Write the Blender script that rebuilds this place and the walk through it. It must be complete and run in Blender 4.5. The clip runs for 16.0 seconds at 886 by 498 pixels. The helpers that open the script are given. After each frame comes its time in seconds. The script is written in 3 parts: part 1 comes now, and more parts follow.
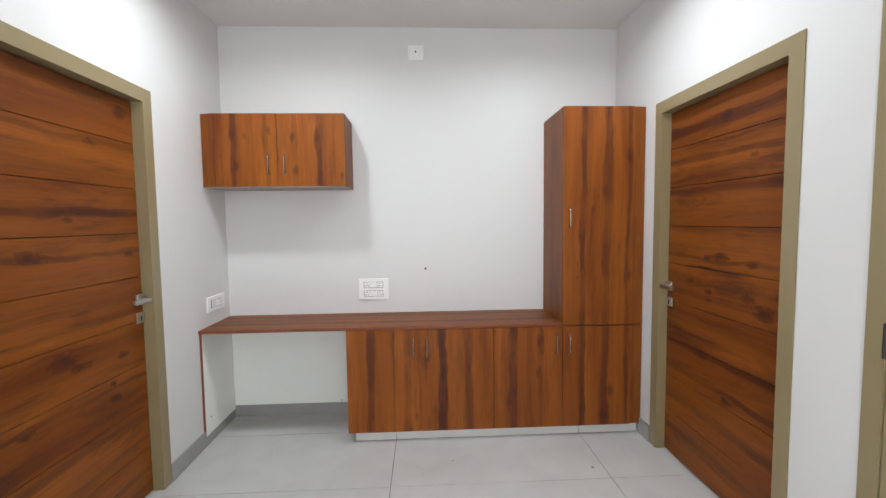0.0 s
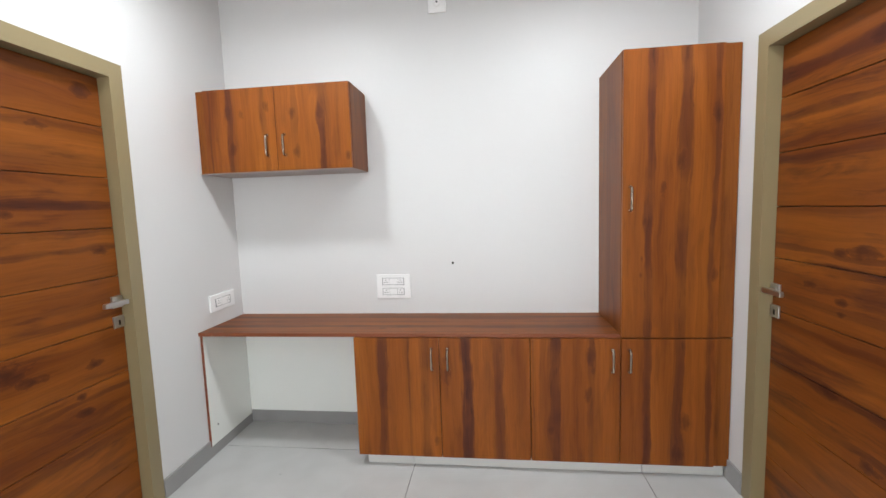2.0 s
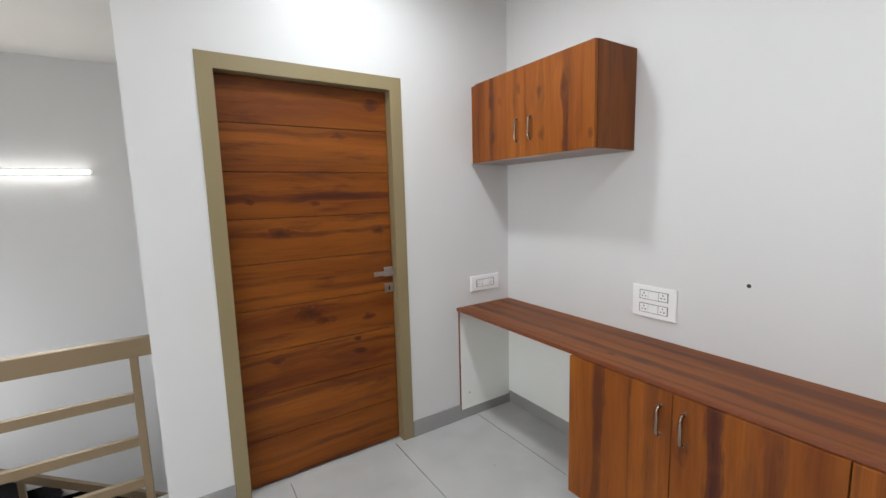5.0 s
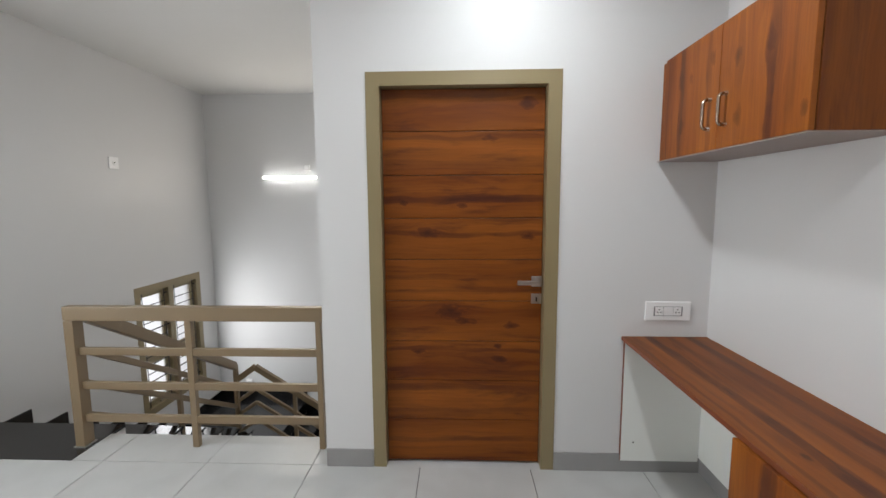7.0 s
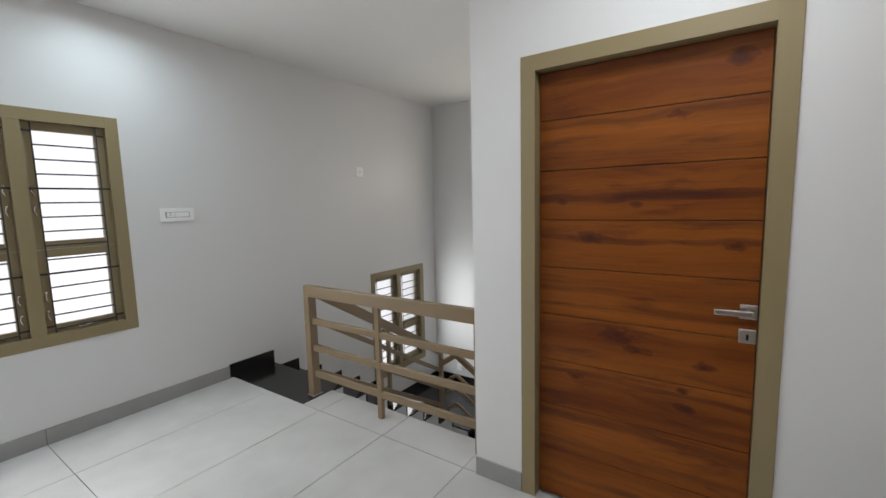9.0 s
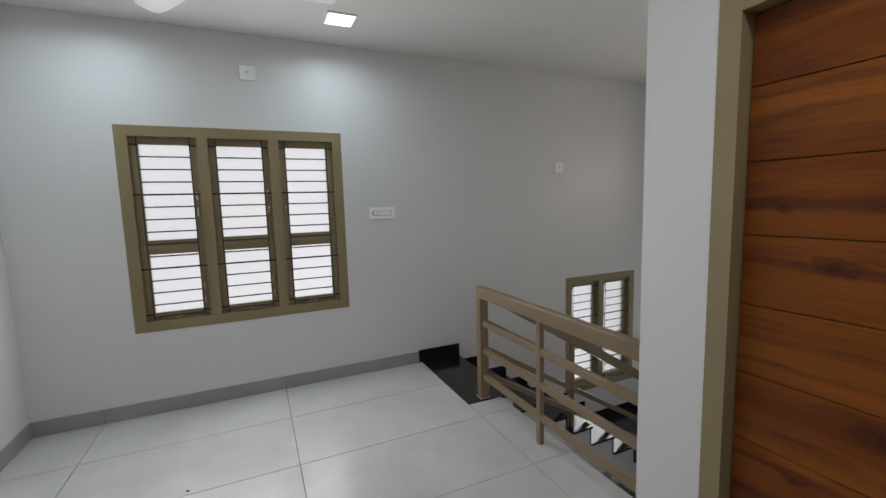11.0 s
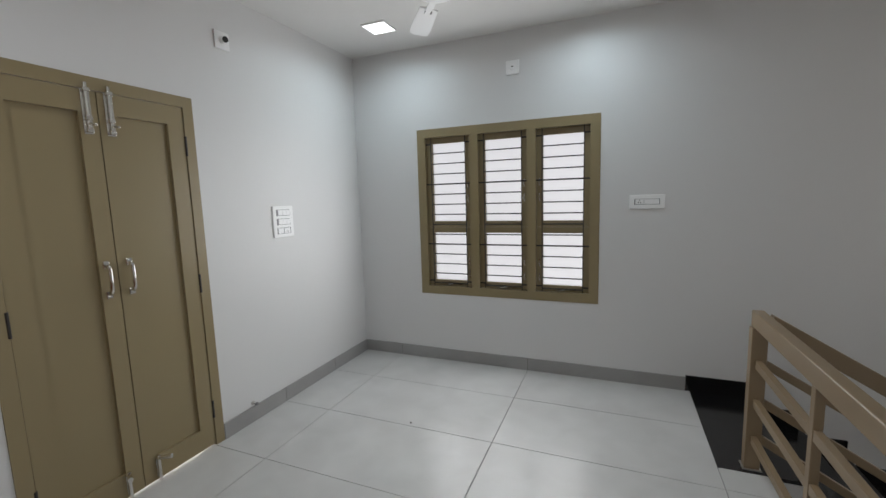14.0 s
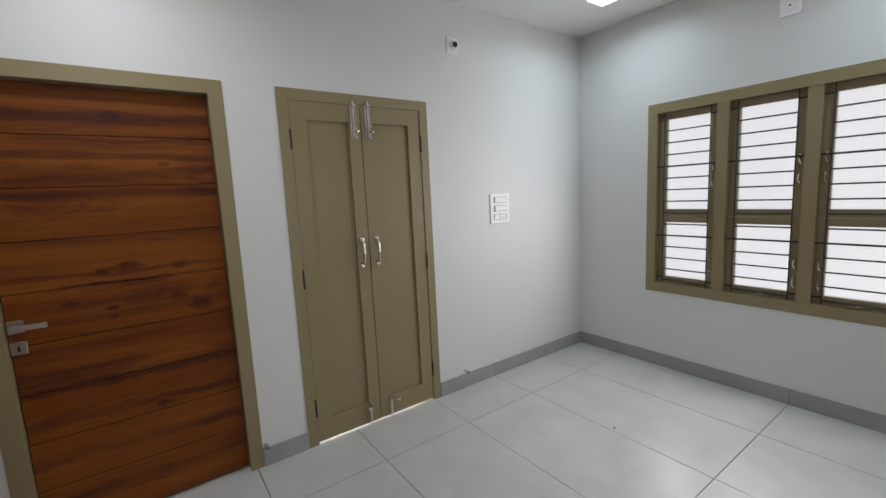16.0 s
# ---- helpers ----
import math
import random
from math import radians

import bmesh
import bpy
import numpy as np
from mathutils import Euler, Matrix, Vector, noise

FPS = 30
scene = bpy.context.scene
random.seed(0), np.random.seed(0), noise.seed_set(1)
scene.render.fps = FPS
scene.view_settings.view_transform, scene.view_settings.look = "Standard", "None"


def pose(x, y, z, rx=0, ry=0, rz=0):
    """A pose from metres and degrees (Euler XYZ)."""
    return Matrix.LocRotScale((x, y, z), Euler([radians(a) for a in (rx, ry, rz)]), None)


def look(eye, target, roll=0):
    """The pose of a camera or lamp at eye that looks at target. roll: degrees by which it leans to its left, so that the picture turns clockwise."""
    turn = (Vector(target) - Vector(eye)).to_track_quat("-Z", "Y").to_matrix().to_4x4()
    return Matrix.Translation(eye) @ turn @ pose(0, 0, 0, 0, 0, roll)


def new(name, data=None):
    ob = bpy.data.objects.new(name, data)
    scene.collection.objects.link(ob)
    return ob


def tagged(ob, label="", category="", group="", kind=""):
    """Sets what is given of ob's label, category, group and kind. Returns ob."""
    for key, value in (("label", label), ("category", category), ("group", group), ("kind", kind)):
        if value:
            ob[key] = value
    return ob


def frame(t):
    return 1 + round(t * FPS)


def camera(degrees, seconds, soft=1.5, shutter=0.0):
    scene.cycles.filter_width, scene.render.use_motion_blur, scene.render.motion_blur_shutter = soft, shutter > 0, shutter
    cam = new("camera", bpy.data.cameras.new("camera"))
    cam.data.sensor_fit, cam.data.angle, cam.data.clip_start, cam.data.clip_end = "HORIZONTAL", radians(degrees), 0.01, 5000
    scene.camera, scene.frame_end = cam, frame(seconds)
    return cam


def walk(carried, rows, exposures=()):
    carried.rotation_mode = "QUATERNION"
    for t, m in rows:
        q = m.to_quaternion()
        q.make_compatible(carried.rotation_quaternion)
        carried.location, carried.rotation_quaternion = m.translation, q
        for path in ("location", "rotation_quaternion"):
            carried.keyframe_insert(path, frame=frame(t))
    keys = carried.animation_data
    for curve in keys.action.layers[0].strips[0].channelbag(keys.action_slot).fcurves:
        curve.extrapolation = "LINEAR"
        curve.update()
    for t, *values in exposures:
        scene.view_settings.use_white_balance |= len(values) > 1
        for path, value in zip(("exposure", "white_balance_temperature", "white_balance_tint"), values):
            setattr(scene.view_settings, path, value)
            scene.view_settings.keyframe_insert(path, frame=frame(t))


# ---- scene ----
cam = camera(93.4, 16.0)
PATH = [
    (0, (0.989, 0.952, 1.406), (1.081, 2.946, 1.276), -0.7),
    (0.5, (1.022, 1.103, 1.395), (1.092, 3.097, 1.258), -0.9),
    (1, (1.068, 1.225, 1.396), (1.072, 3.219, 1.244), -1.1),
    (1.5, (1.145, 1.347, 1.415), (1.062, 3.336, 1.229), -1.5),
    (2, (1.243, 1.438, 1.403), (1.01, 3.415, 1.21), -1.9),
    (2.5, (1.347, 1.554, 1.411), (0.893, 3.49, 1.2), -2.5),
    (3, (1.444, 1.638, 1.419), (0.754, 3.501, 1.192), -2.5),
    (3.5, (1.592, 1.744, 1.445), (0.635, 3.481, 1.189), -2.5),
    (4, (1.624, 1.838, 1.446), (0.417, 3.41, 1.18), -2.0),
    (4.5, (1.677, 1.962, 1.452), (0.216, 3.303, 1.19), -1.8),
    (7, (1.735, 2.71, 1.449), (-0.252, 2.636, 1.226), -0.3),
    (7.5, (1.667, 2.809, 1.451), (-0.29, 2.46, 1.228), -0.5),
    (8, (1.593, 2.872, 1.454), (-0.297, 2.257, 1.23), -0.9),
    (8.5, (1.497, 2.956, 1.459), (-0.287, 2.081, 1.234), -1.1),
    (9, (1.412, 3.048, 1.46), (-0.227, 1.923, 1.236), -1.4),
    (9.5, (1.293, 3.082, 1.454), (-0.169, 1.735, 1.235), -1.7),
    (12, (0.66, 3.134, 1.514), (0.346, 1.173, 1.28), -1.4),
    (12.5, (0.504, 3.137, 1.514), (0.454, 1.151, 1.279), -1.4),
    (13, (0.391, 3.087, 1.501), (0.604, 1.113, 1.263), -1.4),
    (13.5, (0.256, 3.025, 1.492), (0.752, 1.102, 1.251), -1.5),
    (14, (0.126, 2.988, 1.492), (0.886, 1.155, 1.244), -1.7),
    (14.5, (0.051, 2.94, 1.467), (1.063, 1.232, 1.221), -2.1),
    (15, (0.031, 2.88, 1.473), (1.272, 1.333, 1.22), -2.5),
    (15.5, (0.014, 2.857, 1.473), (1.461, 1.5, 1.216), -2.7),
    (16, (-0.005, 2.867, 1.482), (1.607, 1.712, 1.218), -2.8),
]
EXPOSURES = [(0, -0.06), (2.5, 0.16), (4.5, -0.1), (7, -0.33), (8, -0.38), (9.5, -0.7), (12, -1.15), (14, -1.1), (16, -1.0)]
walk(cam, [(t, look(eye, target, roll)) for t, eye, target, roll in PATH], EXPOSURES)

# ---- light ----
world = bpy.data.worlds.new("sky")
scene.world = world
world.use_nodes = True
wn = world.node_tree
sky = wn.nodes.new("ShaderNodeTexSky")
sky.sky_type, sky.sun_disc = "NISHITA", False
sky.sun_elevation, sky.sun_rotation = radians(50), radians(200)
wn.links.new(sky.outputs[0], wn.nodes["Background"].inputs[0])
wn.nodes["Background"].inputs[1].default_value = 0.12
SUN = bpy.data.lights.new("sun", "SUN")
SUN.energy, SUN.angle, SUN.color = 0.8, radians(15), (1, 0.96, 0.9)
new("sun", SUN).matrix_world = look((0, -8, 9), (0, 0, 0))

PANEL_WATTS = {"hall": (8.6, (0.76, 0.92, 1.0)), "desk": (14.8, (0.92, 0.97, 1.0))}
TUBE_WATTS = 9.5
DAY_WATTS = 15


# ---- materials ----
def material(name, color, rough=0.5, metal=0.0, spec=0.5):
    m = bpy.data.materials.new(name)
    m.use_nodes = True
    b = m.node_tree.nodes["Principled BSDF"]
    b.inputs["Base Color"].default_value = (*color, 1)
    b.inputs["Roughness"].default_value = rough
    b.inputs["Metallic"].default_value = metal
    b.inputs["Specular IOR Level"].default_value = spec
    return m


class Nodes:
    """Short hands for building a node tree."""

    def __init__(self, m):
        self.t = m.node_tree
        self.b = self.t.nodes["Principled BSDF"]

    def node(self, kind, **values):
        n = self.t.nodes.new(kind)
        for key, value in values.items():
            n.inputs[key].default_value = value
        return n

    def link(self, a, b):
        self.t.links.new(a, b)

    def coords(self, scale=(1, 1, 1), offset=(0, 0, 0)):
        c = self.t.nodes.new("ShaderNodeTexCoord")
        mp = self.t.nodes.new("ShaderNodeMapping")
        mp.inputs["Scale"].default_value = scale
        mp.inputs["Location"].default_value = offset
        self.link(c.outputs["Object"], mp.inputs[0])
        return mp.outputs[0]

    def noise(self, vector, scale, detail=4, rough=0.55, distortion=0.0):
        n = self.node("ShaderNodeTexNoise", Scale=scale, Detail=detail, Roughness=rough, Distortion=distortion)
        self.link(vector, n.inputs["Vector"])
        return n.outputs["Fac"]

    def ramp(self, fac, stops):
        r = self.t.nodes.new("ShaderNodeValToRGB")
        found = r.color_ramp.elements
        found.remove(found[1])
        found[0].position, found[0].color = stops[0][0], (*stops[0][1], 1)
        for p, c in stops[1:]:
            found.new(p).color = (*c, 1)
        self.link(fac, r.inputs[0])
        return r.outputs[0]

    def math(self, op, a, b=None, clamp=False):
        n = self.t.nodes.new("ShaderNodeMath")
        n.operation, n.use_clamp = op, clamp
        for i, v in enumerate((a, b)):
            if v is None:
                continue
            if isinstance(v, (int, float)):
                n.inputs[i].default_value = v
            else:
                self.link(v, n.inputs[i])
        return n.outputs[0]

    def mix(self, fac, a, b, blend="MIX"):
        n = self.t.nodes.new("ShaderNodeMix")
        n.data_type, n.blend_type = "RGBA", blend
        for i, v in ((0, fac), (6, a), (7, b)):
            if isinstance(v, (int, float)):
                n.inputs[i].default_value = v
            elif isinstance(v, tuple):
                n.inputs[i].default_value = (*v, 1)
            else:
                self.link(v, n.inputs[i])
        return n.outputs[2]

    def bump(self, height, strength=0.1, distance=0.002):
        n = self.node("ShaderNodeBump", Strength=strength, Distance=distance)
        self.link(height, n.inputs["Height"])
        self.link(n.outputs[0], self.b.inputs["Normal"])


def painted(name, color, rough, low=0.94, bump=0.08, grain=180):
    """Paint or plastic with faint blotches and a fine roller grain."""
    m = material(name, color, rough)
    k = Nodes(m)
    v = k.coords()
    blot = k.ramp(k.noise(v, 1.7, 3), [(0.15, tuple(c * low for c in color)), (0.85, color)])
    k.link(blot, k.b.inputs["Base Color"])
    k.bump(k.noise(v, grain, 3), bump, 0.001)
    r = k.math("ADD", k.math("MULTIPLY", k.noise(v, 6), 0.12), rough - 0.06)
    k.link(r, k.b.inputs["Roughness"])
    return m


def wood(name, along, across, seed, knots=(), bands=(), tone=1.0, rough=0.42, streak=0.8, fine=0.35, wander=0.08, knot=1.0):
    """Laminate printed as knotty brown hardwood. across: the axis or axes over the grain; knots: (across, along, size); bands: (across, half width, depth)."""
    m = material(name, (0.3, 0.1, 0.03), rough, spec=0.2)
    k = Nodes(m)
    place = k.t.nodes.new("ShaderNodeTexCoord")
    xyz = k.t.nodes.new("ShaderNodeSeparateXYZ")
    k.link(place.outputs["Object"], xyz.inputs[0])
    v = xyz.outputs["xyz".index(along)]
    u = xyz.outputs["xyz".index(across[0])]
    for extra in across[1:]:
        u = k.math("ADD", u, xyz.outputs["xyz".index(extra)])

    def field(a, su, sv, shift, detail, soft=0.55, distortion=0.0):
        """Noise drawn out along the grain: su and sv are its waves per metre over and along it."""
        c = k.t.nodes.new("ShaderNodeCombineXYZ")
        k.link(k.math("MULTIPLY", a, su), c.inputs[0])
        k.link(k.math("MULTIPLY", v, sv), c.inputs[1])
        c.inputs[2].default_value = seed * 3.7 + shift
        return k.noise(c.outputs[0], 1.0, detail, soft, distortion)

    def tint(*c):
        return tuple(x * tone for x in c)

    sway = k.math("MULTIPLY", k.math("SUBTRACT", field(u, 2.5, 1.1, 1, 2), 0.5), wander)
    ripple = k.math("MULTIPLY", k.math("SUBTRACT", field(u, 14, 5.0, 2, 4), 0.5), 0.024)
    flow = k.math("ADD", k.math("ADD", u, sway), ripple)
    rings = []
    wob = k.math("MULTIPLY", k.math("SUBTRACT", field(u, 30, 16, 3, 5, 0.62), 0.5), 3.0)
    for a, b, size in knots:
        da = k.math("DIVIDE", k.math("SUBTRACT", u, a), size)
        db = k.math("DIVIDE", k.math("SUBTRACT", v, b), size * 2.1)
        d = k.math("ADD", k.math("MULTIPLY", da, da), k.math("MULTIPLY", db, db))
        rings.append(k.math("ADD", k.math("SQRT", d), wob))
        # the grain parts round the knot
        bend = k.math("POWER", 2.0, k.math("MULTIPLY", d, -0.45))
        flow = k.math("SUBTRACT", flow, k.math("MULTIPLY", k.math("MULTIPLY", da, bend), size * 0.55))
    broad = field(flow, 8, 0.6, 4, 4, 0.5, 0.4)
    col = k.ramp(broad, [(0.28, tint(0.2, 0.0495, 0.0095)), (0.45, tint(0.29, 0.082, 0.0125)), (0.58, tint(0.347, 0.1035, 0.015)), (0.75, tint(0.44, 0.139, 0.021))])
    fray = field(flow, 46, 3.2, 5, 6, 0.66)
    smear = field(flow, 9.5, 1.5, 6, 6, 0.6, 0.8)
    mask = k.ramp(k.math("ADD", smear, k.math("MULTIPLY", k.math("SUBTRACT", fray, 0.5), 0.22)), [(0.52, (0, 0, 0)), (0.6, (streak * 0.4,) * 3), (0.72, (streak,) * 3)])
    fade = k.ramp(field(u, 3.0, 2.6, 7, 3), [(0.36, (0.5, 0.5, 0.5)), (0.54, (1, 1, 1))])
    for at, half, depth in bands:
        d = k.math("DIVIDE", k.math("ABSOLUTE", k.math("SUBTRACT", flow, at)), half)
        d = k.math("ADD", d, k.math("MULTIPLY", k.math("SUBTRACT", fray, 0.5), 1.9))
        f = k.math("MULTIPLY", k.ramp(d, [(0.0, (depth,) * 3), (0.65, (depth * 0.8,) * 3), (1.5, (0, 0, 0))]), fade)
        mask = k.math("MAXIMUM", mask, f)
    col = k.mix(mask, col, tint(0.078, 0.0205, 0.0145))
    thread = k.ramp(field(flow, 27, 0.8, 10, 6, 0.64, 0.5), [(0.5, (0, 0, 0)), (0.6, (0.16, 0.16, 0.16)), (0.74, (0.42, 0.42, 0.42))])
    col = k.mix(thread, col, tint(0.125, 0.031, 0.0155))
    # short dark checks, thickest inside the dark streaks
    check = k.ramp(field(flow, 62, 8.0, 8, 3, 0.5), [(0.6, (0, 0, 0)), (0.72, (1, 1, 1))])
    col = k.mix(k.math("MULTIPLY", check, k.math("ADD", k.math("MULTIPLY", mask, 0.6), 0.1), True), col, tint(0.05, 0.014, 0.011))
    for ring in rings:
        f = k.ramp(ring, [(0.1, (0.8 * knot,) * 3), (0.5, (0.6 * knot,) * 3), (1.0, (0.3 * knot,) * 3), (1.7, (0, 0, 0))])
        col = k.mix(f, col, tint(0.062, 0.0155, 0.0115))
    pore = field(flow, 150, 4.0, 9, 4, 0.6)
    col = k.mix(fine, col, k.ramp(pore, [(0.34, (0.6, 0.55, 0.5)), (0.5, (0.95, 0.94, 0.93)), (0.66, (1.12, 1.12, 1.1))]), "MULTIPLY")
    k.link(col, k.b.inputs["Base Color"])
    k.bump(pore, 0.05, 0.0006)
    k.link(k.math("ADD", k.math("MULTIPLY", pore, 0.16), rough - 0.08), k.b.inputs["Roughness"])
    return m


def tile_stone(name, light, dark, rough):
    """Cement-look porcelain: wide soft clouds, each tile a little different, gloss that varies with the clouds."""
    m = material(name, light, rough)
    k = Nodes(m)
    v = k.coords()
    info = k.t.nodes.new("ShaderNodeObjectInfo")
    cloud = k.math("ADD", k.noise(v, 1.5, 3, 0.5), k.math("MULTIPLY", k.noise(v, 6.0, 3, 0.5, 0.6), 0.35))
    cloud = k.math("ADD", k.math("SUBTRACT", cloud, 0.175), k.math("MULTIPLY", k.math("SUBTRACT", info.outputs["Random"], 0.5), 0.1))
    k.link(k.mix(k.math("MULTIPLY", k.math("SUBTRACT", cloud, 0.25), 2.0, True), dark, light), k.b.inputs["Base Color"])
    k.link(k.math("ADD", k.math("MULTIPLY", cloud, 0.1), rough - 0.05), k.b.inputs["Roughness"])
    k.bump(k.noise(v, 26, 3, 0.5), 0.12, 0.0006)
    return m


WALL = painted("wall_paint", (0.69, 0.687, 0.686), 0.48, 0.985)
CEILING = painted("ceiling_paint", (0.72, 0.71, 0.695), 0.8, 0.96)
OLIVE = painted("olive_enamel", (0.268, 0.211, 0.114), 0.345, 0.97, 0.04, 60)
RAILING = painted("tan_enamel", (0.225, 0.16, 0.092), 0.345, 0.95, 0.05, 80)
TILE = tile_stone("floor_tile", (0.555, 0.553, 0.543), (0.445, 0.443, 0.435), 0.31)
SKIRT = tile_stone("skirting_tile", (0.34, 0.335, 0.33), (0.28, 0.275, 0.27), 0.4)
GROUT = painted("grout", (0.11, 0.105, 0.1), 0.9, 0.8)
GRANITE = tile_stone("black_granite", (0.012, 0.011, 0.012), (0.006, 0.006, 0.006), 0.17)
DOOR_WOOD = wood("door_laminate", "x", "z", 3, [(0.865, 0.56, 0.036), (0.81, 0.475, 0.024), (0.79, 0.227, 0.019), (0.6, 0.29, 0.02), (0.67, 0.3, 0.012), (0.64, 0.727, 0.016), (1.287, 0.67, 0.025), (1.27, 0.15, 0.018), (1.773, 0.347, 0.019), (1.946, 0.16, 0.028), (1.432, 0.49, 0.014), (1.45, 0.8, 0.016)],
                 [(2.0, 0.03, 0.6), (1.79, 0.013, 0.5), (1.64, 0.03, 0.4), (1.455, 0.024, 0.9), (1.28, 0.012, 0.6), (1.05, 0.02, 0.4), (0.97, 0.011, 0.4), (0.655, 0.014, 0.6), (0.53, 0.02, 0.5), (0.43, 0.022, 0.6), (0.31, 0.014, 0.4), (0.14, 0.02, 0.6)], tone=0.68, streak=0.7)
DOOR_WOOD_B = wood("door_laminate_knotty", "x", "z", 8, [(0.983, 0.212, 0.034), (1.04, 0.282, 0.022), (1.215, 0.49, 0.026), (1.205, 0.57, 0.014), (1.187, 0.267, 0.018), (1.028, 0.557, 0.014), (0.985, 0.555, 0.01), (1.07, 0.7, 0.014), (1.9, 0.46, 0.022), (1.69, 0.29, 0.014), (0.69, 0.6, 0.02), (0.51, 0.42, 0.02)],
                   [(1.9, 0.03, 0.75), (1.72, 0.02, 0.65), (1.545, 0.024, 0.8), (1.36, 0.014, 0.55), (1.2, 0.013, 0.6), (1.0, 0.02, 0.45), (0.88, 0.014, 0.4), (0.7, 0.03, 0.8), (0.54, 0.024, 0.7), (0.36, 0.03, 0.6), (0.16, 0.02, 0.6)], tone=0.65, streak=0.9)
# the cabinet doors lie at y 3.55, the wall cabinet's at 3.695
CAB_WOOD = wood("cabinet_laminate", "z", "x", 11, [(0.998, 0.529, 0.019), (0.985, 0.61, 0.014), (0.925, 0.162, 0.017), (1.708, 0.431, 0.018), (1.724, 0.629, 0.022), (1.735, 0.56, 0.012), (2.18, 0.304, 0.024), (2.151, 0.13, 0.022), (1.53, 0.24, 0.015), (2.142, 1.6, 0.02), (2.06, 1.46, 0.016), (2.295, 1.8, 0.02), (2.295, 1.039, 0.016), (1.961, 1.046, 0.008), (1.965, 1.13, 0.008), (1.98, 1.31, 0.011), (-0.216, 1.973, 0.02), (-0.196, 1.78, 0.018), (-0.135, 1.971, 0.014), (0.013, 2.0, 0.018), (0.16, 1.96, 0.018), (0.18, 1.75, 0.018), (0.318, 1.95, 0.02), (0.47, 1.72, 0.012)],
                [(0.641, 0.03, 0.85), (0.786, 0.008, 0.6), (0.88, 0.034, 0.6), (1.1, 0.036, 1.0), (1.27, 0.036, 0.6), (1.55, 0.034, 1.0), (1.73, 0.016, 0.6), (2.0, 0.022, 0.8), (2.15, 0.034, 0.7), (2.29, 0.016, 0.7), (1.44, 0.006, 0.5), (-0.215, 0.02, 0.75), (-0.33, 0.008, 0.5), (0.0, 0.018, 0.45), (0.17, 0.02, 0.35), (0.325, 0.024, 0.85)], tone=0.82, streak=0.35, wander=0.045, knot=0.65)
CARCASE = wood("carcase_laminate", "z", "xy", 23, tone=0.66, streak=0.5, wander=0.04)
TOP_WOOD = wood("worktop_laminate", "x", "y", 19, [(3.66, 0.62, 0.012)], [(3.6, 0.01, 0.5), (3.7, 0.03, 0.9), (3.8, 0.02, 0.6), (3.9, 0.024, 0.8)], tone=0.66, streak=0.5, wander=0.04)
EDGE = painted("edge_band", (0.21, 0.055, 0.018), 0.45, 0.85)
BOARD = painted("white_board", (0.85, 0.865, 0.83), 0.4, 0.97)
PLASTIC = painted("white_plastic", (0.88, 0.88, 0.88), 0.38, 0.98, 0.01)
GREY_PLASTIC = painted("grey_plastic", (0.2, 0.2, 0.21), 0.35, 0.95, 0.01)
PINKISH = painted("pale_laminate", (0.33, 0.27, 0.235), 0.5, 0.97)
DARK = painted("dark_gap", (0.02, 0.018, 0.016), 0.7, 0.9)
STEEL = material("brushed_steel", (0.55, 0.54, 0.52), 0.3, 1.0)
CHROME = material("chrome", (0.72, 0.70, 0.66), 0.16, 1.0)
BRONZE = material("dark_bronze", (0.34, 0.28, 0.22), 0.24, 1.0)
IRON = painted("black_iron", (0.03, 0.027, 0.025), 0.5, 0.9)
PLINTH = painted("plinth_paint", (0.66, 0.66, 0.64), 0.5, 0.95)
GLOW = material("led_diffuser", (0.9, 0.9, 0.9), 0.5)
GLOW.node_tree.nodes["Principled BSDF"].inputs["Emission Color"].default_value = (0.95, 0.98, 1, 1)
GLOW.node_tree.nodes["Principled BSDF"].inputs["Emission Strength"].default_value = 6.0
TUBE = material("lit_tube", (0.9, 0.9, 0.9), 0.5)
TUBE.node_tree.nodes["Principled BSDF"].inputs["Emission Color"].default_value = (1, 0.99, 0.95, 1)
TUBE.node_tree.nodes["Principled BSDF"].inputs["Emission Strength"].default_value = 10.0
GLASS = material("frosted_glass", (0.95, 0.96, 0.97), 0.45)
GLASS.node_tree.nodes["Principled BSDF"].inputs["Transmission Weight"].default_value = 1.0
GLASS.node_tree.nodes["Principled BSDF"].inputs["IOR"].default_value = 1.2
HAZE = bpy.data.materials.new("bright_outdoors")
HAZE.use_nodes = True
_b = HAZE.node_tree.nodes["Principled BSDF"]
_b.inputs["Base Color"].default_value = (0.6, 0.59, 0.6, 1)
_b.inputs["Emission Color"].default_value = (0.97, 0.97, 1.0, 1)
_k = Nodes(HAZE)
_k.link(_k.mix(_k.noise(_k.coords(), 1.3, 3), (0.78, 0.75, 0.77), (1.0, 0.995, 1.0)), _b.inputs["Emission Color"])
_b.inputs["Emission Strength"].default_value = 1.45
# emissive stand-in for the daylight that shows under the double door
GAP_GLOW = material("gap_glow", (0.8, 0.8, 0.8), 0.8)
GAP_GLOW.node_tree.nodes["Principled BSDF"].inputs["Emission Color"].default_value = (1, 0.98, 0.95, 1)
GAP_GLOW.node_tree.nodes["Principled BSDF"].inputs["Emission Strength"].default_value = 9.0


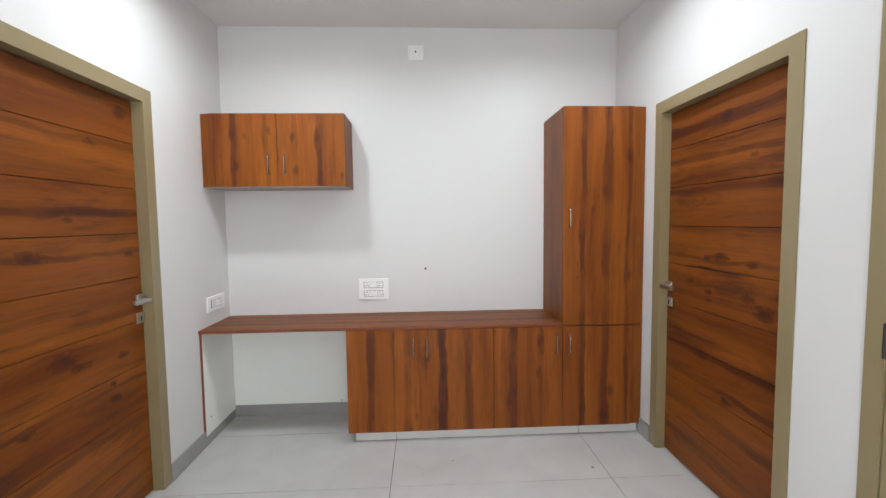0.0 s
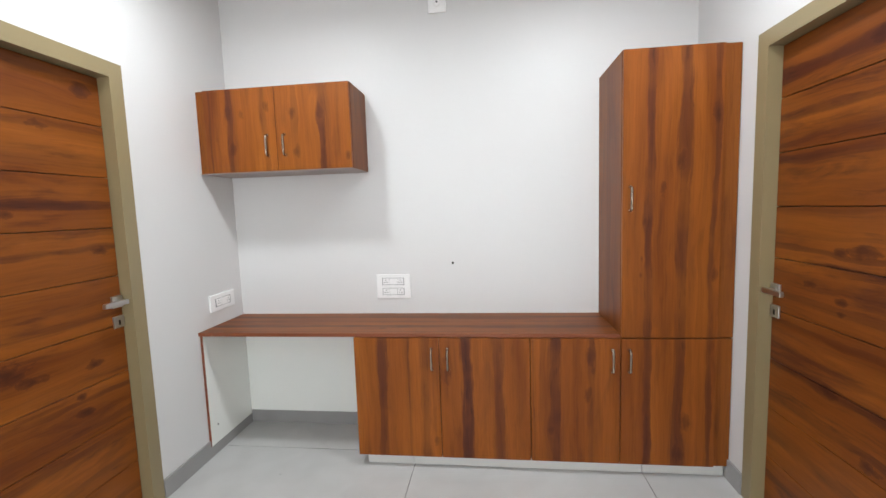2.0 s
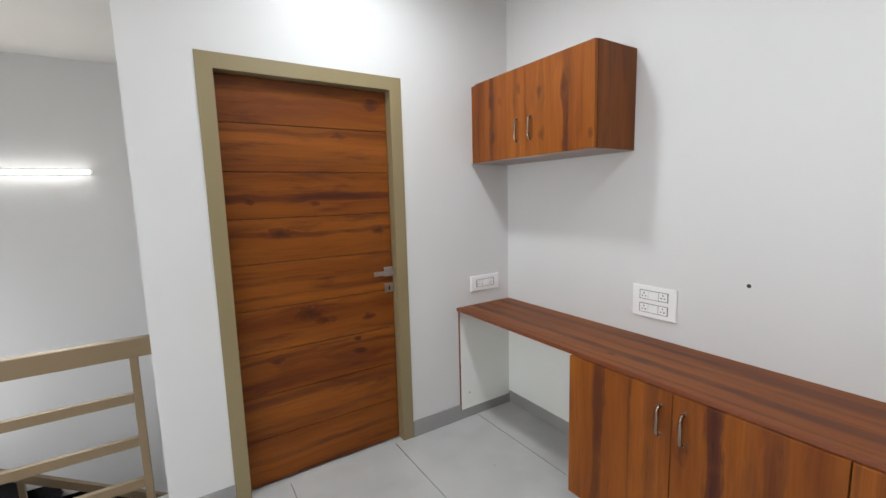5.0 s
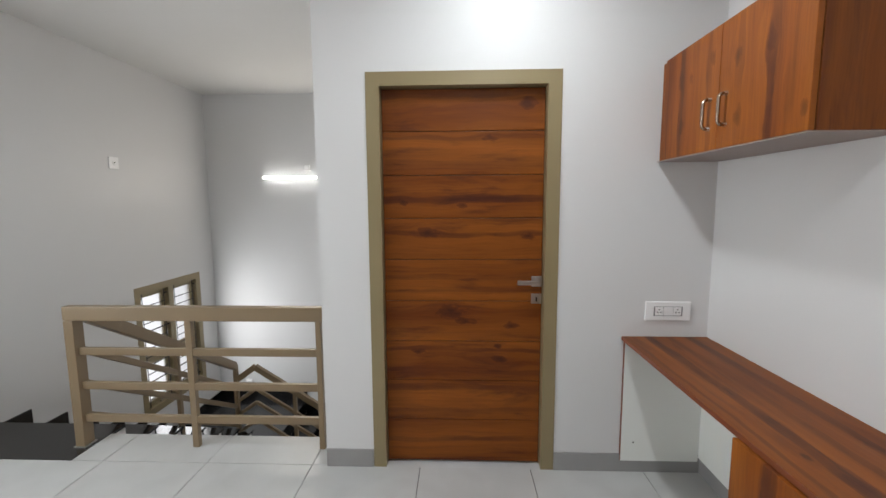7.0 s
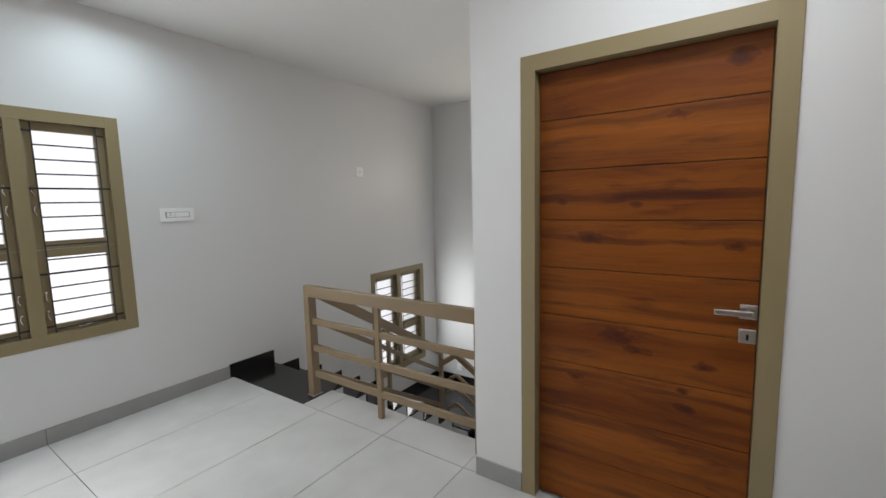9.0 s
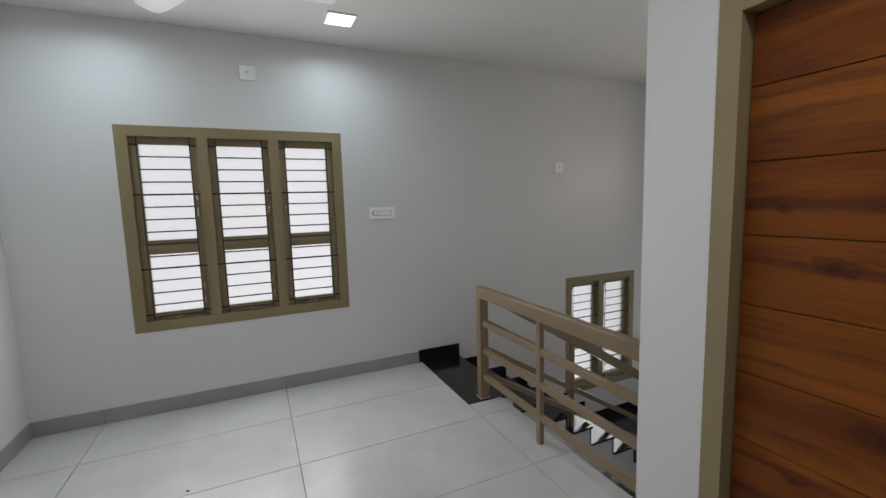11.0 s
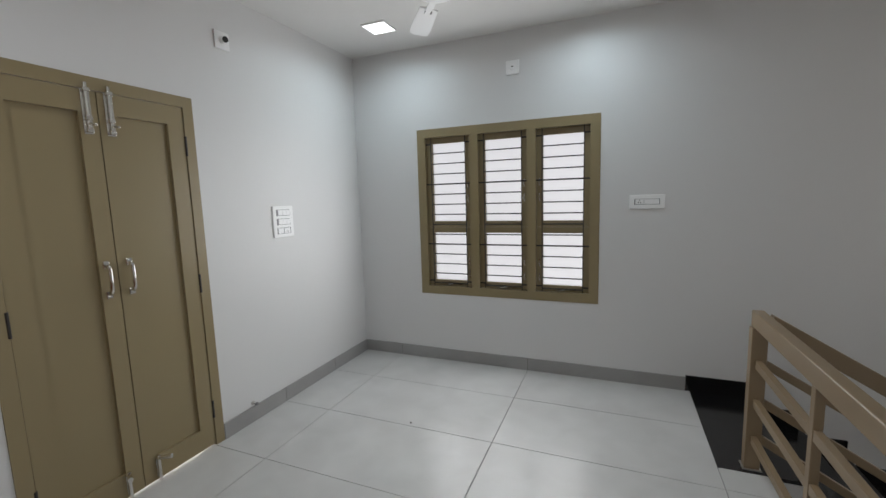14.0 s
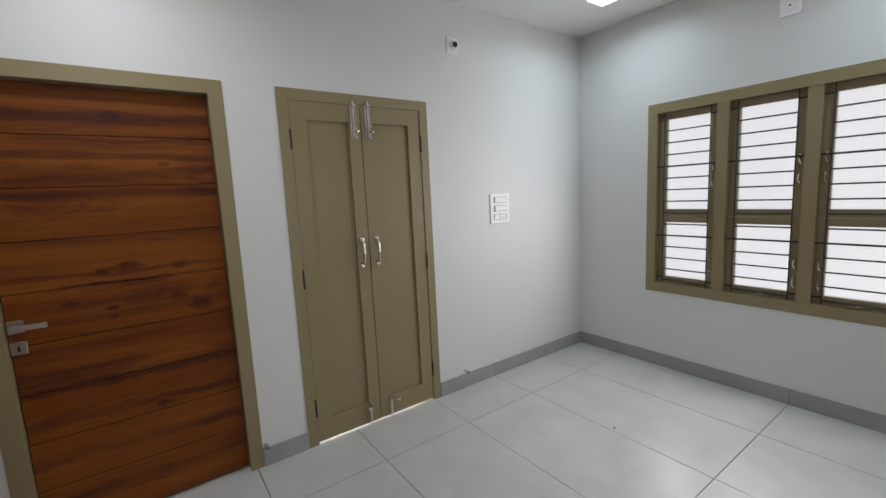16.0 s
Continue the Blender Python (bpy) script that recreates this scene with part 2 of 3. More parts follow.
# ---- building blocks ----
def box(bm, x0, x1, y0, y1, z0, z1, bevel=0.0):
    m = Matrix.LocRotScale(((x0 + x1) / 2, (y0 + y1) / 2, (z0 + z1) / 2), None, (abs(x1 - x0), abs(y1 - y0), abs(z1 - z0)))
    made = bmesh.ops.create_cube(bm, size=1, matrix=m)
    if bevel:
        edges = list({e for v in made["verts"] for e in v.link_edges})
        bmesh.ops.bevel(bm, geom=edges, offset=bevel, segments=2, affect="EDGES", profile=0.5)
    return bm


def one(*dims, bevel=0.0):
    return box(bmesh.new(), *dims, bevel=bevel)


def beam(bm, a, b, wide, high, bevel=0.003):
    """A rectangular bar from a to b; wide across, high in its upright plane."""
    a, b = Vector(a), Vector(b)
    d = b - a
    if abs(d.normalized().z) > 0.999:
        m = Matrix.Translation((a + b) / 2) @ Matrix.Diagonal((wide, high, d.length, 1))
    else:
        x = d.normalized()
        y = Vector((0, 0, 1)).cross(x).normalized()
        z = x.cross(y)
        r = Matrix((x, y, z)).transposed().to_4x4()
        m = Matrix.Translation((a + b) / 2) @ r @ Matrix.Diagonal((d.length, wide, high, 1))
    made = bmesh.ops.create_cube(bm, size=1, matrix=m)
    if bevel:
        bmesh.ops.bevel(bm, geom=list({e for v in made["verts"] for e in v.link_edges}), offset=bevel, segments=2, affect="EDGES", profile=0.5)
    return bm


def rod(bm, a, b, radius, sides=12, end=None):
    a, b = Vector(a), Vector(b)
    d = b - a
    m = Matrix.Translation((a + b) / 2) @ d.to_track_quat("Z", "Y").to_matrix().to_4x4()
    bmesh.ops.create_cone(bm, cap_ends=True, segments=sides, radius1=radius, radius2=radius if end is None else end, depth=d.length, matrix=m)
    return bm


def pipe(bm, points, radius, sides=10):
    """A round bar bent through the points."""
    points = [Vector(p) for p in points]
    flat = Vector((0, 0, 0))
    for p, q, r in zip(points, points[1:], points[2:]):
        flat += (q - p).cross(r - q)
    if flat.length < 1e-9:
        flat = (points[1] - points[0]).orthogonal()
    flat.normalize()
    rings = []
    for i, p in enumerate(points):
        d = (points[min(i + 1, len(points) - 1)] - points[max(i - 1, 0)]).normalized()
        e = flat.cross(d).normalized()
        rings.append([bm.verts.new(p + flat * (radius * math.cos(2 * math.pi * j / sides)) + e * (radius * math.sin(2 * math.pi * j / sides))) for j in range(sides)])
    for r, s in zip(rings, rings[1:]):
        for j in range(sides):
            bm.faces.new((r[j], r[(j + 1) % sides], s[(j + 1) % sides], s[j]))
    bm.faces.new(rings[0][::-1])
    bm.faces.new(rings[-1])
    return bm


def mesh_of(name, bm, mat, smooth=False):
    me = bpy.data.meshes.new(name)
    bmesh.ops.recalc_face_normals(bm, faces=bm.faces)
    bm.to_mesh(me)
    bm.free()
    me.materials.append(mat)
    if smooth:
        for p in me.polygons:
            p.use_smooth = True
        me.set_sharp_from_angle(angle=radians(40))
    return me


def part(name, bm, mat, parent, label="", smooth=False):
    ob = new(name, mesh_of(name, bm, mat, smooth))
    ob.parent = parent
    if label:
        tagged(ob, label)
    return ob


def thing(name, at, label, category, group="", kind="", turn=0):
    ob = new(name)
    ob.empty_display_size = 0.1
    ob.matrix_basis = pose(*at, 0, 0, turn)
    return tagged(ob, label, category, group, kind)


def solid(name, bm, mat, label, category, kind="structure"):
    return tagged(new(name, mesh_of(name, bm, mat)), label, category, "", kind)


def pierced(axis, u0, u1, t0, t1, z0, z1, holes=()):
    """A wall along x or y from u0 to u1 with holes (u0, u1, z0, z1), as upright strips."""
    bm = bmesh.new()

    def add(a, b, c, d):
        if b - a > 1e-4 and d - c > 1e-4:
            box(bm, *((a, b, t0, t1) if axis == "x" else (t0, t1, a, b)), c, d)

    u = u0
    for a, b, c, d in sorted(holes):
        add(u, a, z0, z1)
        add(a, b, z0, c)
        add(a, b, d, z1)
        u = b
    add(u, u1, z0, z1)
    return bm


FAN_TURN = 185

# ---- plan ----
LEFT, RIGHT, BACK, FRONT, CEIL = -0.413, 2.4, 3.995, -0.44, 2.775
FAR, PIER, LOW = -3.46, 1.982, -2.9
THICK = 0.2
L_DOOR = (2.245, 3.222)
R_DOOR = (2.461, 3.445)
G_DOOR = (1.229, 2.203)
HEAD = 2.094
WIN = (0.237, 1.766, 0.616, 2.08)
S_WIN = (-3.163, -2.132, -0.72, 0.626)

# ---- walls, ceiling, floors ----
solid("wall_back", pierced("x", LEFT - THICK, RIGHT + THICK, BACK, BACK + THICK, -0.2, CEIL + 0.1), WALL, "white painted plaster wall behind the desk and cabinets", "wall")
solid("wall_right", pierced("y", FRONT, BACK, RIGHT, RIGHT + THICK, -0.2, CEIL + 0.1, [(*G_DOOR, -0.02, HEAD), (*R_DOOR, -0.02, HEAD)]), WALL, "white painted plaster wall with two doors", "wall")
solid("wall_left", pierced("y", PIER, BACK, LEFT - 0.12, LEFT, -0.2, CEIL + 0.1, [(*L_DOOR, -0.02, HEAD)]), WALL, "white painted plaster wall with one wooden door", "wall")
solid("wall_window", pierced("x", FAR - THICK, RIGHT + THICK, FRONT - THICK, FRONT, LOW, CEIL + 0.1, [WIN, S_WIN]), WALL, "pale grey painted wall with two barred windows", "wall")
solid("wall_stair_end", pierced("y", FRONT, PIER + THICK, FAR - THICK, FAR, LOW, CEIL + 0.1), WALL, "pale grey painted end wall of the stairwell", "wall")
solid("wall_stair_side", pierced("x", FAR, LEFT - 0.12, PIER, PIER + THICK, LOW, CEIL + 0.1), WALL, "pale grey painted side wall of the stairwell", "wall")
solid("ceiling", one(FAR - THICK, RIGHT + THICK, FRONT - THICK, BACK + THICK, CEIL, CEIL + 0.15), CEILING, "flat off-white painted ceiling", "ceiling")
solid("floor", box(one(LEFT, RIGHT, FRONT, BACK, -0.18, -0.006), -0.69, LEFT, 0.506, PIER, -0.18, -0.006), GROUT, "large grey cement-look floor tiles with thin dark joints", "floor")
solid("lower_floor", one(FAR, LEFT, FRONT, PIER, LOW - 0.1, LOW), TILE, "grey tiled floor at the foot of the stairs", "floor")
solid("wall_stair_under", one(-0.69, -0.49, FRONT, PIER, LOW, -0.181), WALL, "pale wall below the upper floor", "wall")

# ---- rooms behind the doors, shut off ----
solid("wall_behind_left", one(LEFT - 0.5, LEFT - 0.45, PIER + THICK, BACK, -0.2, CEIL), WALL, "plain wall of the room behind the door", "wall")
solid("wall_behind_right", one(RIGHT + 0.75, RIGHT + 0.8, FRONT, BACK, -0.2, CEIL), WALL, "plain wall beyond the doors", "wall")
solid("floor_behind", box(one(RIGHT, RIGHT + 0.75, FRONT, BACK, -0.18, -0.004), LEFT - 0.45, LEFT, PIER + THICK, BACK, -0.18, -0.004), TILE, "grey tiled floor behind the doors", "floor")

# added glowing sheet just behind the leaves, brightens the gap under them
solid("backdrop_glow", one(RIGHT + 0.102, RIGHT + 0.12, G_DOOR[0] + 0.06, G_DOOR[1] - 0.06, 0.0, 2.03), GAP_GLOW, "added glowing sheet behind the double door in place of daylight", "backdrop")

# ---- windows ----
def window(name, x0, x1, z0, z1, lights, label):
    """An olive frame with mullions; in each light two sashes with frosted panes, iron bars before them, latches and stays."""
    w = thing(name, (x0, FRONT, z0), label, "window", "", "structure")
    W, H, f, g = x1 - x0, z1 - z0, 0.074, 0.05
    for a, b, c, d, n in ((0, f, 0, H, "jamb"), (W - f, W, 0, H, "jamb"), (f, W - f, 0, f, "sill"), (f, W - f, H - f, H, "head")):
        part(n, one(a, b, -0.09, 0.004, c, d, bevel=0.001), OLIVE, w)
    pitch = (W - f) / lights
    mid = 0.415 * H
    for i in range(lights):
        a, b = f + i * pitch, (i + 1) * pitch
        if i:
            part("mullion", one(i * pitch, a, -0.09, 0.002, f, H - f, bevel=0.001), OLIVE, w)
        for lo, hi in ((f, mid - 0.001), (mid + 0.001, H - f)):
            bm = bmesh.new()
            for q in ((a, a + g, lo, hi), (b - g, b, lo, hi), (a + g, b - g, lo, lo + g), (a + g, b - g, hi - g, hi)):
                box(bm, q[0], q[1], -0.078, -0.042, q[2], q[3], bevel=0.002)
            s = part("sash", bm, OLIVE, w)
            p = part("pane", one(a + g, b - g, -0.062, -0.057, lo + g, hi - g), GLASS, s)
            p.visible_shadow = False
            x = b - 0.024 if i == 0 else a + 0.024
            zc = lo + (hi - lo) * (0.42 if lo > 0.3 else 0.38)
            for k in (-1, 1):
                l = part("latch", rod(bmesh.new(), (x, -0.042, zc + 0.06 * k), (x, -0.026, zc + 0.06 * k), 0.006, 10), CHROME, s, "small steel casement latch", smooth=True)
                part("latch_arm", pipe(bmesh.new(), [(x, -0.03, zc + 0.06 * k), (x + 0.006, -0.027, zc + 0.06 * k - 0.03), (x - 0.004, -0.025, zc + 0.06 * k - 0.055)], 0.0045, 8), CHROME, l, smooth=True)
        part("stay", pipe(bmesh.new(), [(a + 0.1, -0.04, f + 0.016), (a + 0.16, -0.03, f + 0.022), (a + 0.24, -0.012, f + 0.01), (a + 0.25, 0.0, f + 0.022)], 0.005, 8), CHROME, w, "steel casement stay", smooth=True)
        z, n = H - 0.212, 0
        while z > f + 0.02:
            strong = n in (3, 9)
            part("bar", one(a, b, -0.019, -0.013, z - 0.006, z + 0.006) if strong else rod(bmesh.new(), (a + 0.046, -0.016, z), (b - 0.046, -0.016, z), 0.005, 8), IRON, w)
            z -= 0.0885
            n += 1
        for x, way in ((a + 0.046, -1), (b - 0.046, 1)):
            part("bar_upright", one(x - 0.0035, x + 0.0035, -0.024, -0.0195, f, H - f), IRON, w)
            for c in (f + 0.045, H - f - 0.055):
                part("bar_strap", one(*sorted((x, x + way * 0.046)), -0.022, -0.0195, c - 0.006, c + 0.006), IRON, w)
    return w


window("window_1", *WIN, 3, "olive framed three-light window with iron bars and frosted glass")
window("window_2", *S_WIN, 2, "olive framed two-light stair window with iron bars and frosted glass")
def daylight(x0, x1, z0, z1, watts):
    """The sky's light that comes in through one light of a window."""
    l = bpy.data.lights.new("window_daylight", "AREA")
    l.shape, l.size, l.size_y, l.energy, l.color = "RECTANGLE", x1 - x0, z1 - z0, watts, (0.975, 0.985, 1.0)
    new("window_daylight", l).matrix_world = look(((x0 + x1) / 2, FRONT + 0.012, (z0 + z1) / 2), ((x0 + x1) / 2, FRONT + 1, (z0 + z1) / 2))


for k in range(3):
    daylight(WIN[0] + 0.12 + 0.489 * k, WIN[0] + 0.46 + 0.489 * k, WIN[2] + 0.12, WIN[3] - 0.12, DAY_WATTS)
daylight(S_WIN[0] + 0.12, S_WIN[1] - 0.12, S_WIN[2] + 0.12, S_WIN[3] - 0.12, 1.6 * DAY_WATTS)
solid("backdrop", one(-5, 4, FRONT - 1.4, FRONT - 1.35, -2, 4), HAZE, "bright hazy daylight outside the windows", "backdrop")


# ---- doors ----
def lever(parent, x, z, way, face):
    """A square rose with a flat lever that points along way, and a square lock plate under it."""
    h = part("door_handle", one(x - 0.027, x + 0.027, face, face + 0.012, z - 0.027, z + 0.027, bevel=0.003), STEEL, parent, "brushed steel lever handle")
    part("neck", rod(bmesh.new(), (x, face + 0.01, z), (x, face + 0.05, z), 0.009), STEEL, h, smooth=True)
    part("lever", one(*sorted((x - way * 0.012, x + way * 0.106)), face + 0.04, face + 0.058, z - 0.011, z + 0.011, bevel=0.003), STEEL, h)
    k = part("lock_plate", one(x - 0.027, x + 0.027, face, face + 0.009, z - 0.12, z - 0.066, bevel=0.003), STEEL, parent)
    part("keyhole", one(x - 0.004, x + 0.004, face + 0.008, face + 0.011, z - 0.107, z - 0.085), DARK, k)


def frame_of(d, W, H, f, deep):
    for a, b in ((0, f), (W - f, W)):
        part("jamb", one(a, b, -deep, 0.006, 0, H, bevel=0.0005), OLIVE, d)
    part("head", one(f, W - f, -deep, 0.006, H - f, H, bevel=0.0005), OLIVE, d)


def wood_door(name, at, turn, W, handle_x, way, handle_z, print_of):
    """Local x runs along the wall, y out of it into the room."""
    d = thing(name, at, "closed brown wood-grain door with horizontal grooves in olive frame", "door", "wooden doors", "structure", turn)
    H, f = HEAD, 0.068
    frame_of(d, W, H, f, 0.1)
    leaf = part("leaf", one(f + 0.002, W - f - 0.002, -0.09, -0.062, 0.008, H - f - 0.003), DARK, d)
    edges = [0.008] + [z for z in (0.252, 0.478, 0.7, 0.922, 1.146, 1.365, 1.588, 1.811)] + [H - f - 0.003]
    for a, b in zip(edges, edges[1:]):
        part("plank", one(f + 0.003, W - f - 0.003, -0.062, -0.05, a + 0.0015, b - 0.0015, bevel=0.002), print_of, leaf)
    lever(d, handle_x, handle_z, way, -0.05)
    return d


wood_door("door_1", (LEFT, L_DOOR[1], 0), -90, L_DOOR[1] - L_DOOR[0], 0.099, 1, 1.03, DOOR_WOOD)
wood_door("door_2", (RIGHT, R_DOOR[0], 0), 90, R_DOOR[1] - R_DOOR[0], 0.886, -1, 1.01, DOOR_WOOD_B)


def green_door():
    W, H, f = G_DOOR[1] - G_DOOR[0], HEAD, 0.06
    d = thing("door_3", (RIGHT, G_DOOR[0], 0), "closed olive painted double door with steel bolts and pulls", "door", "", "structure", 90)
    frame_of(d, W, H, f, 0.1)
    mid = W / 2
    # near-black strip behind the leaves paints the shade of the middle gap
    part("gap_shade", one(mid - 0.02, mid + 0.02, -0.055, -0.042, 0.02, H - f - 0.005), DARK, d)
    for i, (a, b) in enumerate(((f + 0.003, mid - 0.0025), (mid + 0.0025, W - f - 0.003))):
        z0, z1, y0, y1 = 0.013, H - f - 0.003, -0.04, 0.0
        s0, s1 = (0.09, 0.078) if i == 0 else (0.078, 0.09)
        leaf = part("leaf", one(a + s0, b - s1, y0 + 0.005, y1 - 0.018, z0 + 0.128, z1 - 0.1), OLIVE, d)
        for q in ((a, a + s0, z0, z1), (b - s1, b, z0, z1)):
            part("stile", one(q[0], q[1], y0, y1, q[2], q[3]), OLIVE, leaf)
        part("bottom_rail", one(a + s0, b - s1, y0, y1, z0, z0 + 0.128), OLIVE, leaf)
        part("top_rail", one(a + s0, b - s1, y0, y1, z1 - 0.1, z1), OLIVE, leaf)
        for z in (0.235, 1.025, 1.82):
            x = a - 0.004 if i == 0 else b + 0.004
            h = part("hinge", rod(bmesh.new(), (x, 0.004, z - 0.055), (x, 0.004, z + 0.055), 0.0065, 10), IRON, leaf, "dark steel butt hinge", smooth=True)
        s = -1 if i == 0 else 1
        x = mid + s * 0.048
        pl = part("bolt_plate", one(x - 0.019, x + 0.019, 0.0, 0.005, 1.83, 2.05, bevel=0.001), CHROME, leaf, "long steel tower bolt")
        part("bolt_rod", rod(bmesh.new(), (x, 0.012, 1.845), (x, 0.012, 2.062), 0.0075, 12), CHROME, pl, smooth=True)
        for z in (1.845, 1.9, 2.03):
            part("bolt_guide", one(x - 0.014, x + 0.014, 0.004, 0.023, z - 0.009, z + 0.009, bevel=0.003), CHROME, pl)
        part("bolt_knob", rod(bmesh.new(), (x, 0.018, 1.875), (x - 0.012, 0.045, 1.872), 0.006, 10), CHROME, pl, smooth=True)
        gx = mid + s * 0.052
        pts = [(gx, 0.0, 1.072), (gx, 0.02, 1.073), (gx, 0.029, 1.078), (gx, 0.033, 1.09), (gx, 0.033, 1.14), (gx, 0.033, 1.19), (gx, 0.029, 1.202), (gx, 0.02, 1.207), (gx, 0.0, 1.208)]
        g = part("pull_handle", pipe(bmesh.new(), pts, 0.009, 12), CHROME, leaf, "steel pull handle", smooth=True)
        for z in (1.065, 1.215):
            part("pull_foot", one(gx - 0.014, gx + 0.014, 0.0, 0.008, z - 0.017, z + 0.017, bevel=0.003), CHROME, g)
        bx = mid + s * 0.075
        bb = part("floor_bolt", one(bx - 0.012, bx + 0.012, 0.0, 0.006, 0.03, 0.13, bevel=0.001), CHROME, leaf, "steel floor bolt with knob")
        part("bolt_rod", rod(bmesh.new(), (bx, 0.013, 0.006), (bx, 0.013, 0.15), 0.0085, 12), CHROME, bb, smooth=True)
        part("bolt_knob", rod(bmesh.new(), (bx, 0.014, 0.135), (bx + s * 0.03, 0.075, 0.142), 0.0095, 12, 0.0125), CHROME, bb, smooth=True)
    return d


green_door()

# ---- cabinets ----
DESK_Y, TOP_Z = 3.56, 0.749
top = thing("worktop", (0, 0, 0), "long brown wood-grain desk top along the wall", "worktop")
part("board", one(LEFT + 0.001, 1.870, DESK_Y + 0.0025, BACK - 0.001, TOP_Z - 0.019, TOP_Z, bevel=0.001), TOP_WOOD, top)
part("edge_band", one(LEFT + 0.001, 1.870, DESK_Y, DESK_Y + 0.0024, TOP_Z - 0.019, TOP_Z - 0.0005, bevel=0.0005), EDGE, top, "reddish brown edge strip")


def pull(parent, x, y, z, long=0.112):
    """An upright bow handle on a face that looks to -y."""
    pts = []
    for s, order in ((-1, range(5)), (1, range(4, -1, -1))):
        for i in order:
            a = math.pi / 2 * i / 4
            pts.append((x, y - 0.012 - 0.016 * math.sin(a), z + s * (long / 2 - 0.016 * (1 - math.cos(a)))))
    h = part("handle", pipe(bmesh.new(), [(x, y, z - long / 2)] + pts + [(x, y, z + long / 2)], 0.0066, 10), BRONZE, parent, "bronze bow handle", smooth=True)
    for s in (-1, 1):
        part("foot", rod(bmesh.new(), (x, y + 0.001, z + s * long / 2), (x, y - 0.012, z + s * long / 2), 0.011, 12, 0.0075), CHROME, h, smooth=True)


def cabinet(name, x0, x1, z0, z1, y0, doors, label, fill=(), under=False):
    """A laminate carcase against the back wall; doors: (x0, x1, handle x, handle z)."""
    c = thing(name, (0, 0, 0), label, "cabinet")
    part("body", one(x0, x1, y0 + 0.02, BACK - 0.001, z0, z1, bevel=0.0015), CARCASE, c)
    if under:
        part("underside", one(x0 + 0.002, x1 - 0.002, y0 + 0.002, BACK - 0.001, z0 - 0.004, z0 - 0.0005), PINKISH, c, "pale laminate underside")
    for a, b, hx, hz in doors:
        d = part("door", one(a + 0.0015, b - 0.0015, y0, y0 + 0.018, z0 + 0.001, z1 - 0.002, bevel=0.0015), CAB_WOOD, c)
        pull(d, hx, y0, hz)
    for a, b in fill:
        part("filler_strip", one(a, b, y0 + 0.012, y0 + 0.03, z0, z1 - 0.004, bevel=0.001), CARCASE, c)
    return c


BZ0, BZ1, FY = 0.068, 0.729, 3.55
cabinet("base_cabinet", 0.492, 1.425, BZ0, BZ1, FY, [(0.492, 0.955, 0.915, 0.615), (0.955, 1.425, 1.0, 0.615)], "brown wood-grain base cabinet with two doors under the desk")
cabinet("base_cabinet", 1.426, RIGHT - 0.004, BZ0, BZ1, FY, [(1.426, 1.871, 1.83, 0.615), (1.871, 2.322, 1.912, 0.615)], "brown wood-grain base cabinet under the tall cupboard", [(2.323, RIGHT - 0.004)])
cabinet("tall_cabinet", 1.872, RIGHT - 0.004, 0.733, 2.115, FY, [(1.872, 2.322, 1.908, 1.42)], "tall brown wood-grain cupboard with one door", [(2.323, RIGHT - 0.004)])
cabinet("wall_cabinet", LEFT + 0.002, 0.492, 1.645, 2.108, 3.695, [(-0.362, 0.063, 0.012, 1.785), (0.063, 0.492, 0.112, 1.785)], "brown wood-grain wall cabinet with two doors above the desk", [(LEFT + 0.002, -0.363)], True)
plinth = thing("plinth", (0, 0, 0), "pale tile plinth under the base cabinets", "plinth", "", "structure")
for a, b in ((0.53, 0.791), (0.795, 1.992), (1.996, RIGHT - 0.013)):
    part("plinth_tile", one(a, b, FY + 0.042, FY + 0.06, 0, BZ0 - 0.001, bevel=0.001), PLINTH, plinth)
side = thing("side_panel", (0, 0, 0), "white board panel with brown edge under the desk", "panel")
part("board", one(LEFT + 0.001, LEFT + 0.014, 3.575, BACK - 0.013, 0.066, TOP_Z - 0.02), BOARD, side)
part("screw_hole", rod(bmesh.new(), (LEFT + 0.013, 3.64, 0.17), (LEFT + 0.0148, 3.64, 0.17), 0.005, 8), DARK, side)
part("edge_band", one(LEFT + 0.001, LEFT + 0.014, 3.572, 3.575, 0.066, TOP_Z - 0.02), EDGE, side, "reddish brown edge strip")
panel = thing("back_panel", (0, 0, 0), "white board panel on the wall under the desk", "panel")
part("board", one(LEFT + 0.014, 0.491, BACK - 0.012, BACK - 0.001, 0.0925, TOP_Z - 0.02), BOARD, panel)
part("bottom_edge", one(LEFT + 0.014, 0.491, BACK - 0.012, BACK - 0.001, 0.09, 0.0924), BOARD, panel)
for x in (0.37,):
    part("screw_hole", rod(bmesh.new(), (x, BACK - 0.0128, 0.105), (x, BACK - 0.011, 0.105), 0.004, 8), DARK, panel)

# ---- stairs ----
RISE, GO, STEP_X = 0.16, 0.268, -0.805
FLIGHT_Y = 0.5
stairs = thing("stairs", (0, 0, 0), "black granite stairs descending along the window wall", "stairs", "", "structure")
part("landing_slab", one(STEP_X, LEFT - 0.001, FRONT + 0.001, 0.505, -0.02, 0.0, bevel=0.002), GRANITE, stairs)
part("landing_base", one(STEP_X + 0.005, LEFT - 0.001, FRONT + 0.001, 0.505, -0.18, -0.02), WALL, stairs)
LAND_Z = -7 * RISE
for k in range(1, 7):
    x = STEP_X - GO * (k - 1)
    z = -k * RISE
    part("tread", one(x - GO - 0.012, x, FRONT + 0.001, FLIGHT_Y + 0.012, z - 0.02, z, bevel=0.002), GRANITE, stairs)
